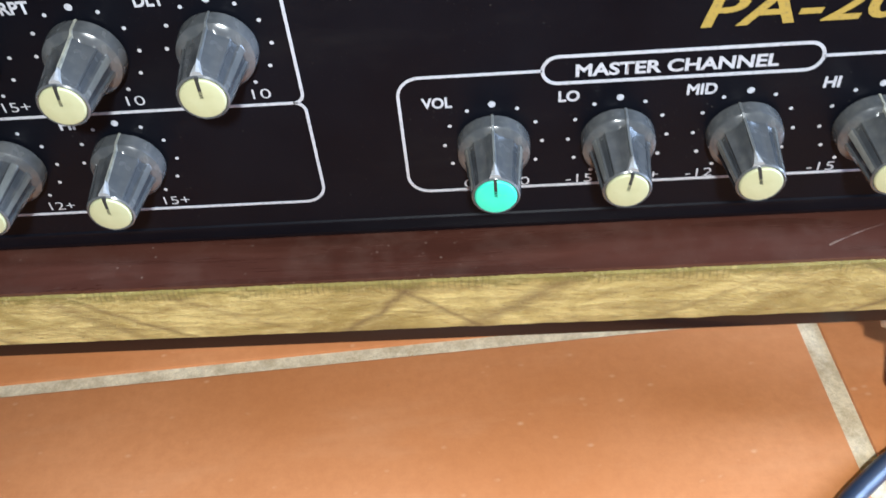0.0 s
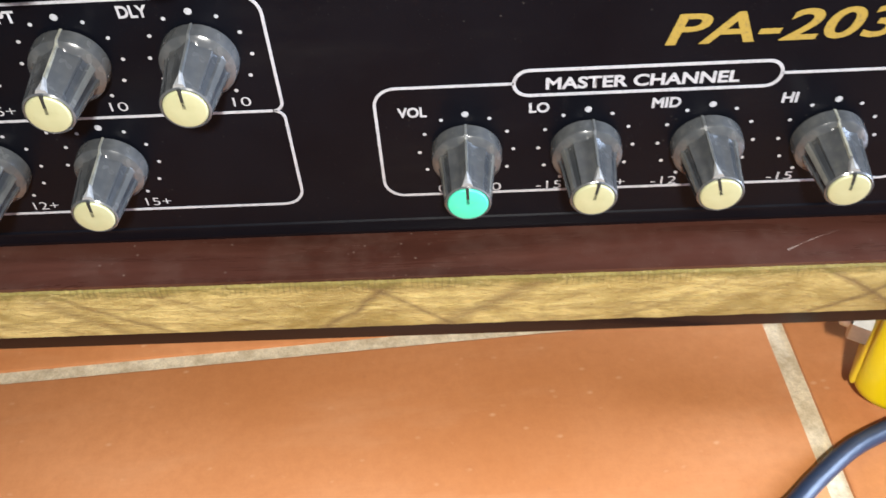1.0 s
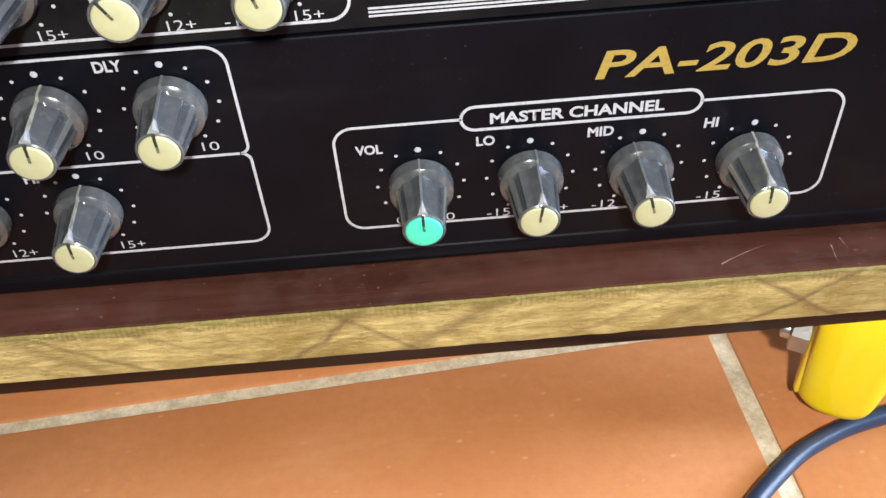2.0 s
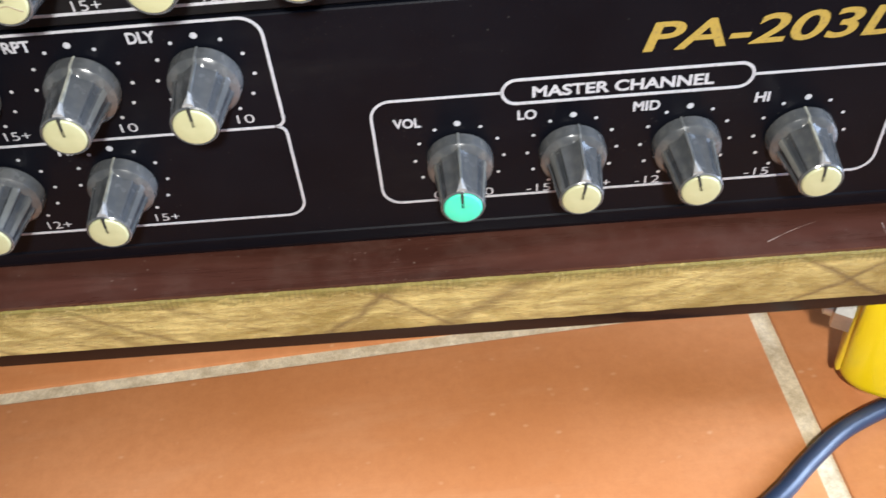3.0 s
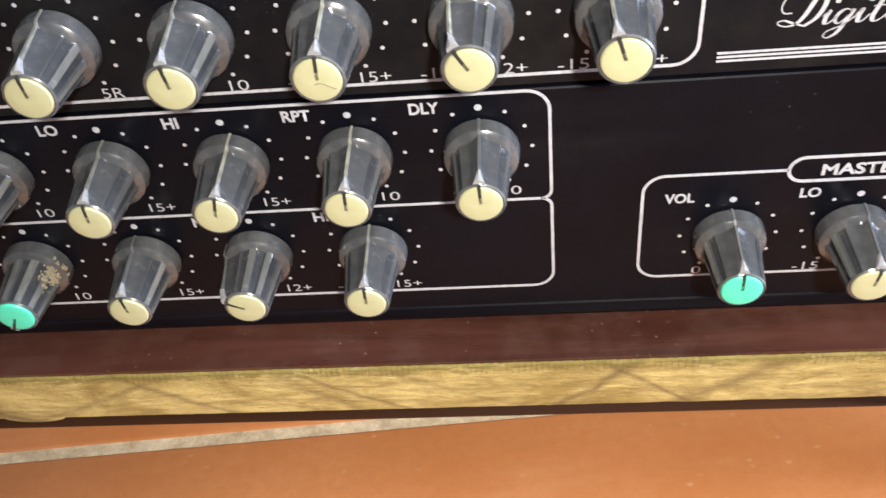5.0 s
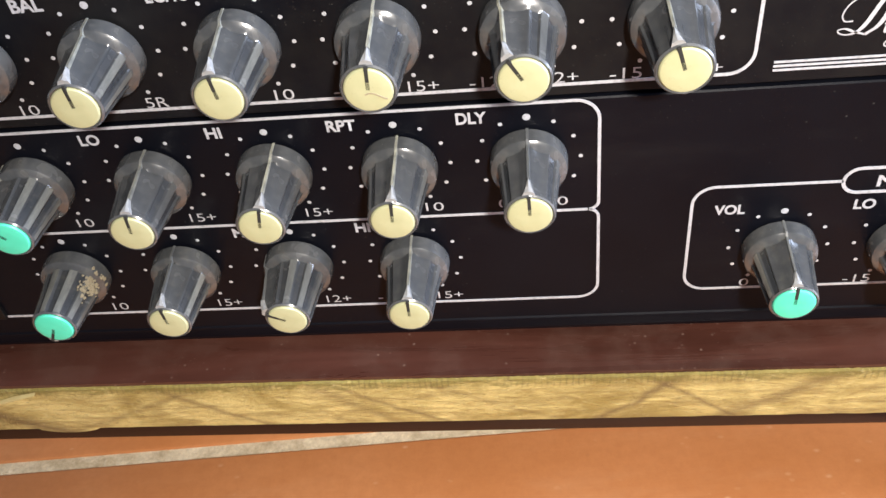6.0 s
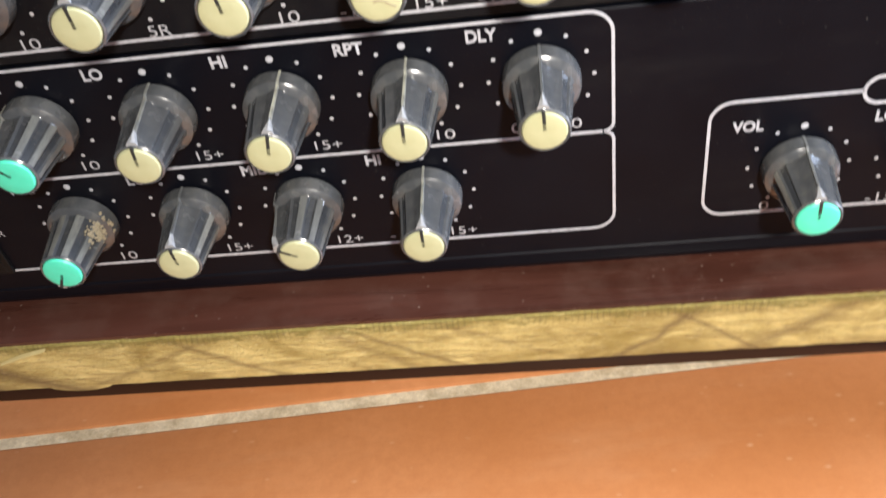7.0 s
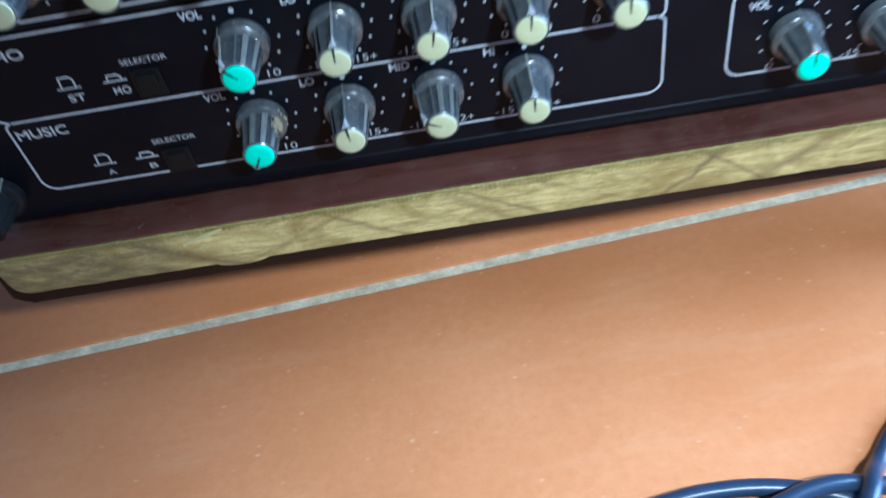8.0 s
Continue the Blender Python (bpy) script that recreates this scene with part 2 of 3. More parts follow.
TILE, GROUT, BLACK = terracotta(), grout(), black_paint()
WHITE_INK, GOLD_INK = print_ink("white_print", (0.43, 0.44, 0.47)), print_ink("gold_print", (0.33, 0.235, 0.045))
KNOB, WOOD, VARNISH = knob_plastic(), raw_wood(), varnish()
CREAM, GREEN = cap_plastic("cream_cap", (0.355, 0.36, 0.20), (0.43, 0.43, 0.255)), cap_plastic("green_cap", (0.045, 0.56, 0.36), (0.07, 0.64, 0.43))
SLOT = simple("dark_slot", (0.02, 0.02, 0.02), (0.04, 0.04, 0.035), 0.6, 500, shine=0.2)
RIDGE = worn_ridge()
# paler than the knob plastic: the wedge's glint is painted into its colour
WEDGE = simple("pointer_wedge_glint", (0.17, 0.175, 0.18), (0.38, 0.38, 0.37), 0.16, 900)
DIRT = simple("dried_dirt", (0.20, 0.165, 0.10), (0.34, 0.29, 0.19), 0.9, 900)
SWITCH = simple("black_switch_plastic", (0.005, 0.005, 0.005), (0.009, 0.009, 0.009), 0.35, 600, shine=0.15)
STEEL = simple("case_steel", (0.03, 0.03, 0.03), (0.05, 0.05, 0.05), 0.45, 200)
CABLE = simple("blue_black_cable_rubber", (0.017, 0.028, 0.054), (0.030, 0.046, 0.084), 0.34, 300)
YELLOW = simple("yellow_plastic", (0.90, 0.74, 0.005), (0.93, 0.78, 0.010), 0.28, 200)
# the plug's yellow again, dimmed to paint shade on its clamp plate
SHADED_YELLOW = simple("yellow_plastic_shaded", (0.78, 0.56, 0.03), (0.84, 0.62, 0.04), 0.35, 200)
CHROME = simple("zinc_screw", (0.46, 0.45, 0.42), (0.64, 0.63, 0.60), 0.30, 700, 1.0)
PAINT = simple("wall_paint", (0.18, 0.175, 0.17), (0.24, 0.235, 0.23), 0.8, 3, 0.0, 0.002)
LIP_SHADE = simple("shade_dark_lip", (0.006, 0.003, 0.003), (0.012, 0.006, 0.006), 0.2, 150, shine=0.16)
SPLINTER = simple("bare_splinter", (0.40, 0.31, 0.12), (0.55, 0.44, 0.20), 0.8, 600)
SCUFF = simple("bare_scratch", (0.16, 0.10, 0.08), (0.27, 0.19, 0.15), 0.6, 900)
RUBBER = simple("black_rubber", (0.015, 0.015, 0.015), (0.025, 0.025, 0.025), 0.8, 300)

# ---- mesh helpers ----


def mesh_of(name, bm, material, smooth=0.0):
    me = bpy.data.meshes.new(name)
    bm.normal_update()
    bm.to_mesh(me)
    bm.free()
    me.materials.append(material)
    if smooth:
        me.polygons.foreach_set("use_smooth", [True] * len(me.polygons))
        me.set_sharp_from_angle(angle=radians(smooth))
    return me


def part(name, bm, material, parent=None, label="", smooth=0.0):
    ob = new(name, bm if isinstance(bm, bpy.types.Mesh) else mesh_of(name, bm, material, smooth))
    ob.parent = parent
    return tagged(ob, label)


def block(x0, x1, y0, y1, z0, z1, bevel=0.0, segments=2):
    bm = bmesh.new()
    m = Matrix.Translation(((x0 + x1) / 2, (y0 + y1) / 2, (z0 + z1) / 2)) @ Matrix.Diagonal((x1 - x0, y1 - y0, z1 - z0, 1))
    bmesh.ops.create_cube(bm, size=1, matrix=m)
    if bevel:
        bmesh.ops.bevel(bm, geom=bm.edges[:], offset=bevel, segments=segments, profile=0.5, affect="EDGES")
    return bm


def lathe(rings, count, flute=None):
    """A turned body whose axis runs along -y from the panel: rings of (depth, radius); flute(angle, depth) trims the radius."""
    bm = bmesh.new()
    loops = []
    for d, r in rings:
        loop = []
        for k in range(count):
            a = 2 * math.pi * k / count
            rr = r + (flute(a, d) if flute else 0)
            loop.append(bm.verts.new((rr * math.sin(a), -d, rr * math.cos(a))))
        loops.append(loop)
    for low, high in zip(loops, loops[1:]):
        for k in range(count):
            bm.faces.new((low[k], low[(k + 1) % count], high[(k + 1) % count], high[k]))
    bm.faces.new(loops[-1])
    bm.faces.new(loops[0][::-1])
    bmesh.ops.recalc_face_normals(bm, faces=bm.faces[:])
    return bm


def ribbon(points, wide, closed=False, y=-0.00012):
    """A flat printed line of even width along points of the panel (x, z), 0.12 mm thick."""
    bm = bmesh.new()
    p = [Vector(q) for q in points]
    n = len(p)
    sides = []
    for k in range(n):
        a = p[(k - 1) % n] if closed or k else p[k]
        b = p[(k + 1) % n] if closed or k < n - 1 else p[k]
        t = (b - a).normalized()
        s = Vector((-t.y, t.x)) * wide / 2
        sides.append((p[k] + s, p[k] - s))
    grid = [[bm.verts.new((q.x, yy, q.y)) for q in (s[0], s[1]) for yy in (y, 0.0)] for s in sides]
    for k in range(n if closed else n - 1):
        a, b = grid[k], grid[(k + 1) % n]
        for i, j in ((0, 2), (2, 3), (3, 1), (1, 0)):
            bm.faces.new((a[i], a[j], b[j], b[i]))
    bmesh.ops.recalc_face_normals(bm, faces=bm.faces[:])
    return bm


def arc(cx, cz, r, a0, a1, n=8):
    return [(cx + r * math.cos(radians(a0 + (a1 - a0) * k / n)), cz + r * math.sin(radians(a0 + (a1 - a0) * k / n))) for k in range(n + 1)]


def letters(text, x0, x1, z0, z1, shear=0.0, bold=0.0):
    """Printed words that fill the box x0 to x1, z0 to z1 of the panel, in the built-in font."""
    curve = bpy.data.curves.new("words", "FONT")
    curve.body, curve.size, curve.shear, curve.offset, curve.resolution_u = text, 1.0, shear, bold, 4
    holder = new("words", curve)
    graph = bpy.context.evaluated_depsgraph_get()
    flat = bpy.data.meshes.new_from_object(holder.evaluated_get(graph))
    bpy.data.objects.remove(holder)
    bpy.data.curves.remove(curve)
    co = np.empty(len(flat.vertices) * 3)
    flat.vertices.foreach_get("co", co)
    co = co.reshape(-1, 3)
    low, high = co.min(0), co.max(0)
    bm = bmesh.new()
    bm.from_mesh(flat)
    bpy.data.meshes.remove(flat)
    for v in bm.verts:
        v.co = ((x0 + (v.co.x - low[0]) / (high[0] - low[0]) * (x1 - x0)), -0.00012, z0 + (v.co.y - low[1]) / (high[1] - low[1]) * (z1 - z0))
    return bm


def tube(points, r, sides=12, steps=10):
    """A round cable through the points, by Catmull-Rom."""
    p = [Vector(q) for q in points]
    p = [2 * p[0] - p[1]] + p + [2 * p[-1] - p[-2]]
    line = []
    for k in range(1, len(p) - 2):
        for s in range(steps):
            t = s / steps
            a, b, c, d = p[k - 1], p[k], p[k + 1], p[k + 2]
            line.append(0.5 * (2 * b + (c - a) * t + (2 * a - 5 * b + 4 * c - d) * t * t + (3 * b - a - 3 * c + d) * t ** 3))
    line.append(p[-2])
    bm = bmesh.new()
    loops = []
    for k, q in enumerate(line):
        t = (line[min(k + 1, len(line) - 1)] - line[max(k - 1, 0)]).normalized()
        u = t.cross(Vector((0, 0, 1))).normalized()
        w = u.cross(t)
        loops.append([bm.verts.new(q + r * (math.cos(2 * math.pi * i / sides) * u + math.sin(2 * math.pi * i / sides) * w)) for i in range(sides)])
    for a, b in zip(loops, loops[1:]):
        for i in range(sides):
            bm.faces.new((a[i], a[(i + 1) % sides], b[(i + 1) % sides], b[i]))
    bm.faces.new(loops[0][::-1])
    bm.faces.new(loops[-1])
    bmesh.ops.recalc_face_normals(bm, faces=bm.faces[:])
    return bm


# ---- the room ----
X0, X1, Y0, Y1, TOP = -2.0, 2.0, -2.4, 1.2, 2.5


def structure(name, bm, material, label, category):
    return tagged(part(name, bm, material), label, category, kind="structure")


floor = structure("floor", block(X0 - 0.3, X1 + 0.3, Y0 - 0.3, Y1 + 0.3, -0.06, -0.0012), GROUT, "floor of large terracotta tiles with pale sandy grout", "floor")
structure("ceiling", block(X0, X1, Y0, Y1, TOP, TOP + 0.1), PAINT, "plain painted grey ceiling of the room", "ceiling")
structure("wall_north", block(X0 - 0.1, X1 + 0.1, Y1, Y1 + 0.1, -0.002, TOP), PAINT, "plain painted grey wall behind the amplifier", "wall")
structure("wall_south", block(X0 - 0.1, X1 + 0.1, Y0 - 0.1, Y0, -0.002, TOP), PAINT, "plain painted grey wall of the room", "wall")
structure("wall_west", block(X0 - 0.1, X0, Y0, Y1, -0.002, TOP), PAINT, "plain painted grey wall of the room", "wall")
east = bmesh.new()
for a in ((Y0, DOOR_A, -0.002, TOP), (DOOR_B, Y1, -0.002, TOP), (DOOR_A, DOOR_B, 2.03, TOP)):
    m = Matrix.Translation((X1 + 0.05, (a[0] + a[1]) / 2, (a[2] + a[3]) / 2)) @ Matrix.Diagonal((0.1, a[1] - a[0], a[3] - a[2], 1))
    bmesh.ops.create_cube(east, size=1, matrix=m)
structure("wall_east", east, PAINT, "plain painted grey wall with an open doorway", "wall")

# ---- low wooden stand ----
EDGE, BOARD_LOW, RAW_LOW, BOARD_TOP = -0.0085, 0.0705, 0.0738, 0.0925
LEFT, RIGHT, BACK = -0.2550, 0.245, 0.30
stand = tagged(new("low_wooden_stand"), "low wooden stand, dark varnished board with raw sawn edge", "stand")
# the board: its underside is rounded over and varnished dark, also round the end
bm = block(LEFT + 0.0004, RIGHT, EDGE + 0.0004, BACK, BOARD_LOW, BOARD_TOP)
under = [e for e in bm.edges if all(v.co.z < BOARD_LOW + 0.001 for v in e.verts)]
ends = [e for e in bm.edges if all(abs(v.co.y - EDGE) < 0.002 for v in e.verts) and abs(e.verts[0].co.z - e.verts[1].co.z) > 0.01]
bmesh.ops.bevel(bm, geom=under, offset=0.0020, segments=6, profile=0.5, affect="EDGES")
bmesh.ops.bevel(bm, geom=[e for e in ends if e.is_valid], offset=0.0015, segments=3, profile=0.5, affect="EDGES")
part("board", bm, VARNISH, stand, "dark red-brown varnished board", 40)
# the raw front edge: a strip with a slightly chipped upper arris and a rounded end
bm = bmesh.new()
n = 900
RAW_L = LEFT + 0.0026
rows = []
for k in range(n + 1):
    x = RAW_L + (RIGHT - 0.0008 - RAW_L) * k / n
    chip = 0.00022 * noise.noise((x * 120, 0, 3)) + 0.00020 * noise.noise((x * 900, 5, 0))
    bulge = 0.00035 * noise.noise((x * 60, 9, 1))
    end = max(0.0, 0.006 - (x - RAW_L)) / 0.006
    lift = 0.006 * (1 - math.sqrt(max(0.0, 1 - end * end)))
    low = RAW_LOW + lift + 0.0003 * noise.noise((x * 140, 2, 7))
    # a strip of bare wood is torn down over the varnish near one end
    low -= 0.0019 * max(0.0, 1 - ((x + 0.1755) / 0.0085) ** 2) ** 0.6
    high = BOARD_TOP - 0.0006 + chip
    rows.append([bm.verts.new(v) for v in ((x, EDGE + 0.0012, low - 0.0002), (x, EDGE - 0.0001, low + 0.0004), (x, EDGE - 0.0006 - bulge, low * 0.6 + high * 0.4),
                                           (x, EDGE - 0.0002, high - 0.0008), (x, EDGE + 0.0009, high))])
for a, b in zip(rows, rows[1:]):
    for i in range(4):
        bm.faces.new((a[i], b[i], b[i + 1], a[i + 1]))
part("raw_edge", bm, WOOD, stand, "raw sawn yellow-brown wood edge with dark grain", 22)
# lip below the raw edge and round its end, shade painted in near black
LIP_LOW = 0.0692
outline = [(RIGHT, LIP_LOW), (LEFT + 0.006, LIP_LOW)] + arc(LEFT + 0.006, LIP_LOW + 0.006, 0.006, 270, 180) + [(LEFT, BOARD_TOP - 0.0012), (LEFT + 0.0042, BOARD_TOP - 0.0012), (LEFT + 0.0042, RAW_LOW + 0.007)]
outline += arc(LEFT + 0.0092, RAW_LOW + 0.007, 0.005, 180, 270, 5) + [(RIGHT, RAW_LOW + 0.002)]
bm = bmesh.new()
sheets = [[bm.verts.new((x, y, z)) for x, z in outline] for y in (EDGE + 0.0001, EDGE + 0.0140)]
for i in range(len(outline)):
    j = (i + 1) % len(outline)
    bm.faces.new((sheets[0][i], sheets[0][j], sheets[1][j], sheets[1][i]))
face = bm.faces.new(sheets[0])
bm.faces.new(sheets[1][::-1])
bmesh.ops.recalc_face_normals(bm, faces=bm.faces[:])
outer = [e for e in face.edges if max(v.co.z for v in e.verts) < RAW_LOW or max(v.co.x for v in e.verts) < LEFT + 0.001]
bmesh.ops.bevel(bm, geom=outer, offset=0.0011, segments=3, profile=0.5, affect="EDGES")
part("lip", bm, LIP_SHADE, stand, "near-black lower lip with painted shade", 30)
# a pale splinter lifted from the raw edge
bm = bmesh.new()
rows = []
for t in (0, 0.2, 0.45, 0.7, 0.9, 1):
    x, z, w = -0.1912 + 0.0140 * t, 0.0864 + 0.0046 * t + 0.0001 * math.sin(4 * t), 0.00045 * math.sin(math.pi * (0.06 + 0.9 * t)) + 0.0001
    rows.append([bm.verts.new((x, EDGE - y, z + d)) for y, d in ((0.0006, -w), (0.0016, -0.3 * w), (0.0015, 0.5 * w), (0.0006, w))])
for a, b in zip(rows, rows[1:]):
    for i in range(3):
        bm.faces.new((a[i], b[i], b[i + 1], a[i + 1]))
part("splinter", bm, SPLINTER, stand, "pale splinter of bare wood", 60)
for ax, ay, bx, by, wide in ((0.0743, -0.0041, 0.0880, 0.0016, 0.00022), (0.1036, -0.0004, 0.1031, -0.0080, 0.00018), (0.1066, 0.0018, 0.1073, -0.0024, 0.00020), (-0.204, -0.0050, -0.2015, -0.0030, 0.00022)):
    bm = bmesh.new()
    pairs = []
    for t in (0, 0.12, 0.3, 0.5, 0.7, 0.88, 1):
        x, y = ax + (bx - ax) * t, ay + (by - ay) * t + 0.0004 * math.sin(3 * t)
        w = wide * (0.25 + 0.75 * abs(math.sin(7 * t + 1))) * (1.1 - t)
        px, py = (by - ay), -(bx - ax)
        size = math.hypot(px, py)
        pairs.append([bm.verts.new((x + k * w * px / size, y + k * w * py / size, BOARD_TOP + 0.00006)) for k in (-1, 1)])
    for a, b in zip(pairs, pairs[1:]):
        bm.faces.new((a[0], a[1], b[1], b[0]))
    part("scratch", bm, SCUFF, stand, "pale scratch in the varnish")
for x in (LEFT + 0.06, RIGHT - 0.06):
    part("leg", block(x - 0.02, x + 0.02, 0.16, BACK - 0.01, 0.0, BOARD_LOW, 0.001), VARNISH, stand)

# ---- amplifier ----
PITCH, RING = 0.0254, 0.01005
SPLIT, FOOT, CREASE = 0.1650, 0.0968, 0.1033
AMP_L, AMP_R, AMP_TOP = -0.262, 0.235, 0.245
amp = tagged(new("amplifier"), "black rack amplifier with grey knobs and white lettering", "amplifier")


def front(name, profile, label):
    """A panel plate from a profile of (y, z), swept across the amplifier's width."""
    bm = bmesh.new()
    ends = [[bm.verts.new((x, y, z)) for y, z in profile] for x in (AMP_L, AMP_R)]
    k = len(profile)
    for i in range(k):
        bm.faces.new((ends[0][i], ends[0][(i + 1) % k], ends[1][(i + 1) % k], ends[1][i]))
    bm.faces.new(ends[0])
    bm.faces.new(ends[1][::-1])
    bmesh.ops.recalc_face_normals(bm, faces=bm.faces[:])
    return part(name, bm, BLACK, amp, label)


lower = front("lower_panel", ((0.0030, FOOT), (0.0018, FOOT + 0.0004), (0.0008, FOOT + 0.0014), (0.0001, FOOT + 0.0030), (-0.0003, CREASE - 0.0006), (-0.0003, CREASE + 0.0001), (0, CREASE + 0.0005), (0, SPLIT - 0.0005), (0.0003, SPLIT - 0.0002), (0.003, SPLIT - 0.0002)), "black painted steel panel")
upper = front("upper_panel", ((0, SPLIT + 0.0010), (0, AMP_TOP), (0.003, AMP_TOP), (0.003, SPLIT + 0.0002), (0.0008, SPLIT + 0.0002)), "black painted steel panel")
part("case", block(AMP_L + 0.012, AMP_R - 0.012, 0.003, 0.27, FOOT + 0.001, AMP_TOP - 0.001, 0.002), STEEL, amp)
for x in (AMP_L + 0.05, AMP_R - 0.05):
    for y in (0.06, 0.24):
        foot = lathe([(0, 0.011), (FOOT + 0.001 - BOARD_TOP, 0.012)], 24)
        bmesh.ops.transform(foot, matrix=Matrix.Translation((x, y, BOARD_TOP)) @ Matrix.Rotation(radians(-90), 4, "X"), verts=foot.verts[:])
        part("rubber_foot", foot, RUBBER, amp, "", 40)


def flute(a, d):
    """Two flat facets slope away from the pointer's ridge; grip flutes run down the rest of the body."""
    if not 0.0045 < d < 0.0158:
        return 0.0
    a = abs((a + math.pi) % (2 * math.pi) - math.pi)
    r, wide = 0.0055, radians(FACET)
    if a < wide:
        x1, z1, z0 = r * math.sin(wide), r * math.cos(wide), r + 0.0008
        return z0 * x1 / (x1 * math.cos(a) + (z0 - z1) * math.sin(a)) - r - 0.00035 * math.sin(math.pi * a / wide)
    return -0.00042 * max(0.0, min(1.0, 2.5 * math.sin((a - wide) * RIBS)))


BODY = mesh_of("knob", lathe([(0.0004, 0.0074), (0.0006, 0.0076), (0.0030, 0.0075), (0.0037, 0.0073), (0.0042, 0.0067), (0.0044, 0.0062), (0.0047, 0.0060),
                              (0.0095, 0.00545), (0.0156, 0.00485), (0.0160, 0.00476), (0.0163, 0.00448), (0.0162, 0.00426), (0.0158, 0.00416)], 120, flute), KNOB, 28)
DARK_BODY = BODY.copy()
DARK_BODY.materials[0] = SWITCH
CAP = [mesh_of("cap", lathe([(0.0156, 0.00414), (0.0163, 0.00414), (0.0166, 0.0039), (0.0167, 0.0034), (0.01675, 0.0018)], 48), c, 30) for c in (CREAM, GREEN, SWITCH)]
bm = block(-0.00032, 0.00032, -0.00015, 0.0006, 0.0003, 0.0046)
bmesh.ops.transform(bm, matrix=Matrix.Translation((0, -0.0166, 0)), verts=bm.verts[:])
NOTCH = mesh_of("index_slot", bm, SLOT)
# the pointer: a worn pale line down the ridge, ending in a wedge with painted glint at the cap
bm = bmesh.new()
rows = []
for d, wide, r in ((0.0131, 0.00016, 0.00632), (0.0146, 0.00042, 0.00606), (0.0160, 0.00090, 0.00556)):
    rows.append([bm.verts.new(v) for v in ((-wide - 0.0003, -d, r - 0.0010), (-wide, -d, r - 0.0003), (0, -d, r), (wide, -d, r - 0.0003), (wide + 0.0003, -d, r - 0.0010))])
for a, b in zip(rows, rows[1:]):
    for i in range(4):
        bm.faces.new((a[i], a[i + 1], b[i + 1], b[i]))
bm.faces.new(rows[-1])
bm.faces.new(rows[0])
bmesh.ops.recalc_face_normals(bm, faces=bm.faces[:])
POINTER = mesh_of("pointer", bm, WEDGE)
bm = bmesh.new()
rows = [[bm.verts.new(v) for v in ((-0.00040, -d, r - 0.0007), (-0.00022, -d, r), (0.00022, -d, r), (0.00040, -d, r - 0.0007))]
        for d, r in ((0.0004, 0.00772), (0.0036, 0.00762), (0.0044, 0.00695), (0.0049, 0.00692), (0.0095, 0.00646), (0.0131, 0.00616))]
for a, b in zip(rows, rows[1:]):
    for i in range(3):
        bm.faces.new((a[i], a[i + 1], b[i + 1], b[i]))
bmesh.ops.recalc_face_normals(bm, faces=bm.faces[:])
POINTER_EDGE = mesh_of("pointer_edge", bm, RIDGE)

bm = bmesh.new()
for k in range(-5, 6):
    a, r = radians(30 * k), 0.00076 if k == 0 else 0.00042
    spot = bmesh.ops.create_circle(bm, cap_ends=True, segments=14, radius=r, matrix=Matrix.Translation((RING * math.sin(a), -0.00012, RING * math.cos(a))) @ Matrix.Rotation(radians(90), 4, "X"))
MARKS = mesh_of("dial_dots", bm, WHITE_INK)


def knob(x, z, turn, green=0, dots=True):
    """A knob at x, z of the panel, its pointer turned clockwise from the top by so many degrees."""
    ob = part("knob", DARK_BODY if green == 2 else BODY, None, amp, "%s fluted knob with %s cap" % (("grey", "cream"), ("grey", "mint green"), ("black", "black"))[green])
    ob.matrix_basis = Matrix.Translation((x, 0, z)) @ Matrix.Rotation(radians(turn), 4, "Y")
    part("cap", CAP[green], None, ob, ("cream cap", "mint green cap", "black cap")[green])
    part("index_slot", NOTCH, None, ob)
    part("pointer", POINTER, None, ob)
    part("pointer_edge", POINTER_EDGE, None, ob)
    if dots:
        part("dial_dots", MARKS, None, amp).location = (x, 0, z)


def words(text, x0, x1, zc, height, shear=0.0, bold=0.01, ink=None, parent=None):
    part("lettering", letters(text, x0, x1, zc - height / 2, zc + height / 2, shear, bold), ink or WHITE_INK, parent or lower)


def printed(points, wide=0.00062, closed=False, parent=None):
    part("printed_line", ribbon(points, wide, closed), WHITE_INK, parent or lower)


Z_MASTER, Z_ECHO, Z_MUSIC, Z_TOP = 0.1240, 0.1513, 0.12435, 0.1810
NAME_AT = {"VOL": (-0.0140, 0.0061), "LO": (-0.0122, 0.0042), "MID": (-0.0125, 0.0059), "HI": (-0.0116, 0.0032), "RPT": (-0.0129, 0.0057), "DLY": (-0.0133, 0.0058), "BAL": (-0.0135, 0.0060), "ECHO": (-0.0140, 0.0080)}
SCALES = {"VOL": ("0", "10"), "RPT": ("0", "10"), "DLY": ("0", "10"), "ECHO": ("0", "10"), "BAL": ("L", "5R"), "LO": ("-15", "15+"), "HI": ("-15", "15+"), "MID": ("-12", "12+")}
SCALE_WIDE = {"0": 0.0020, "L": 0.0014, "10": 0.0037, "5R": 0.0044, "-15": 0.0056, "15+": 0.0057, "-12": 0.0056, "12+": 0.0057}


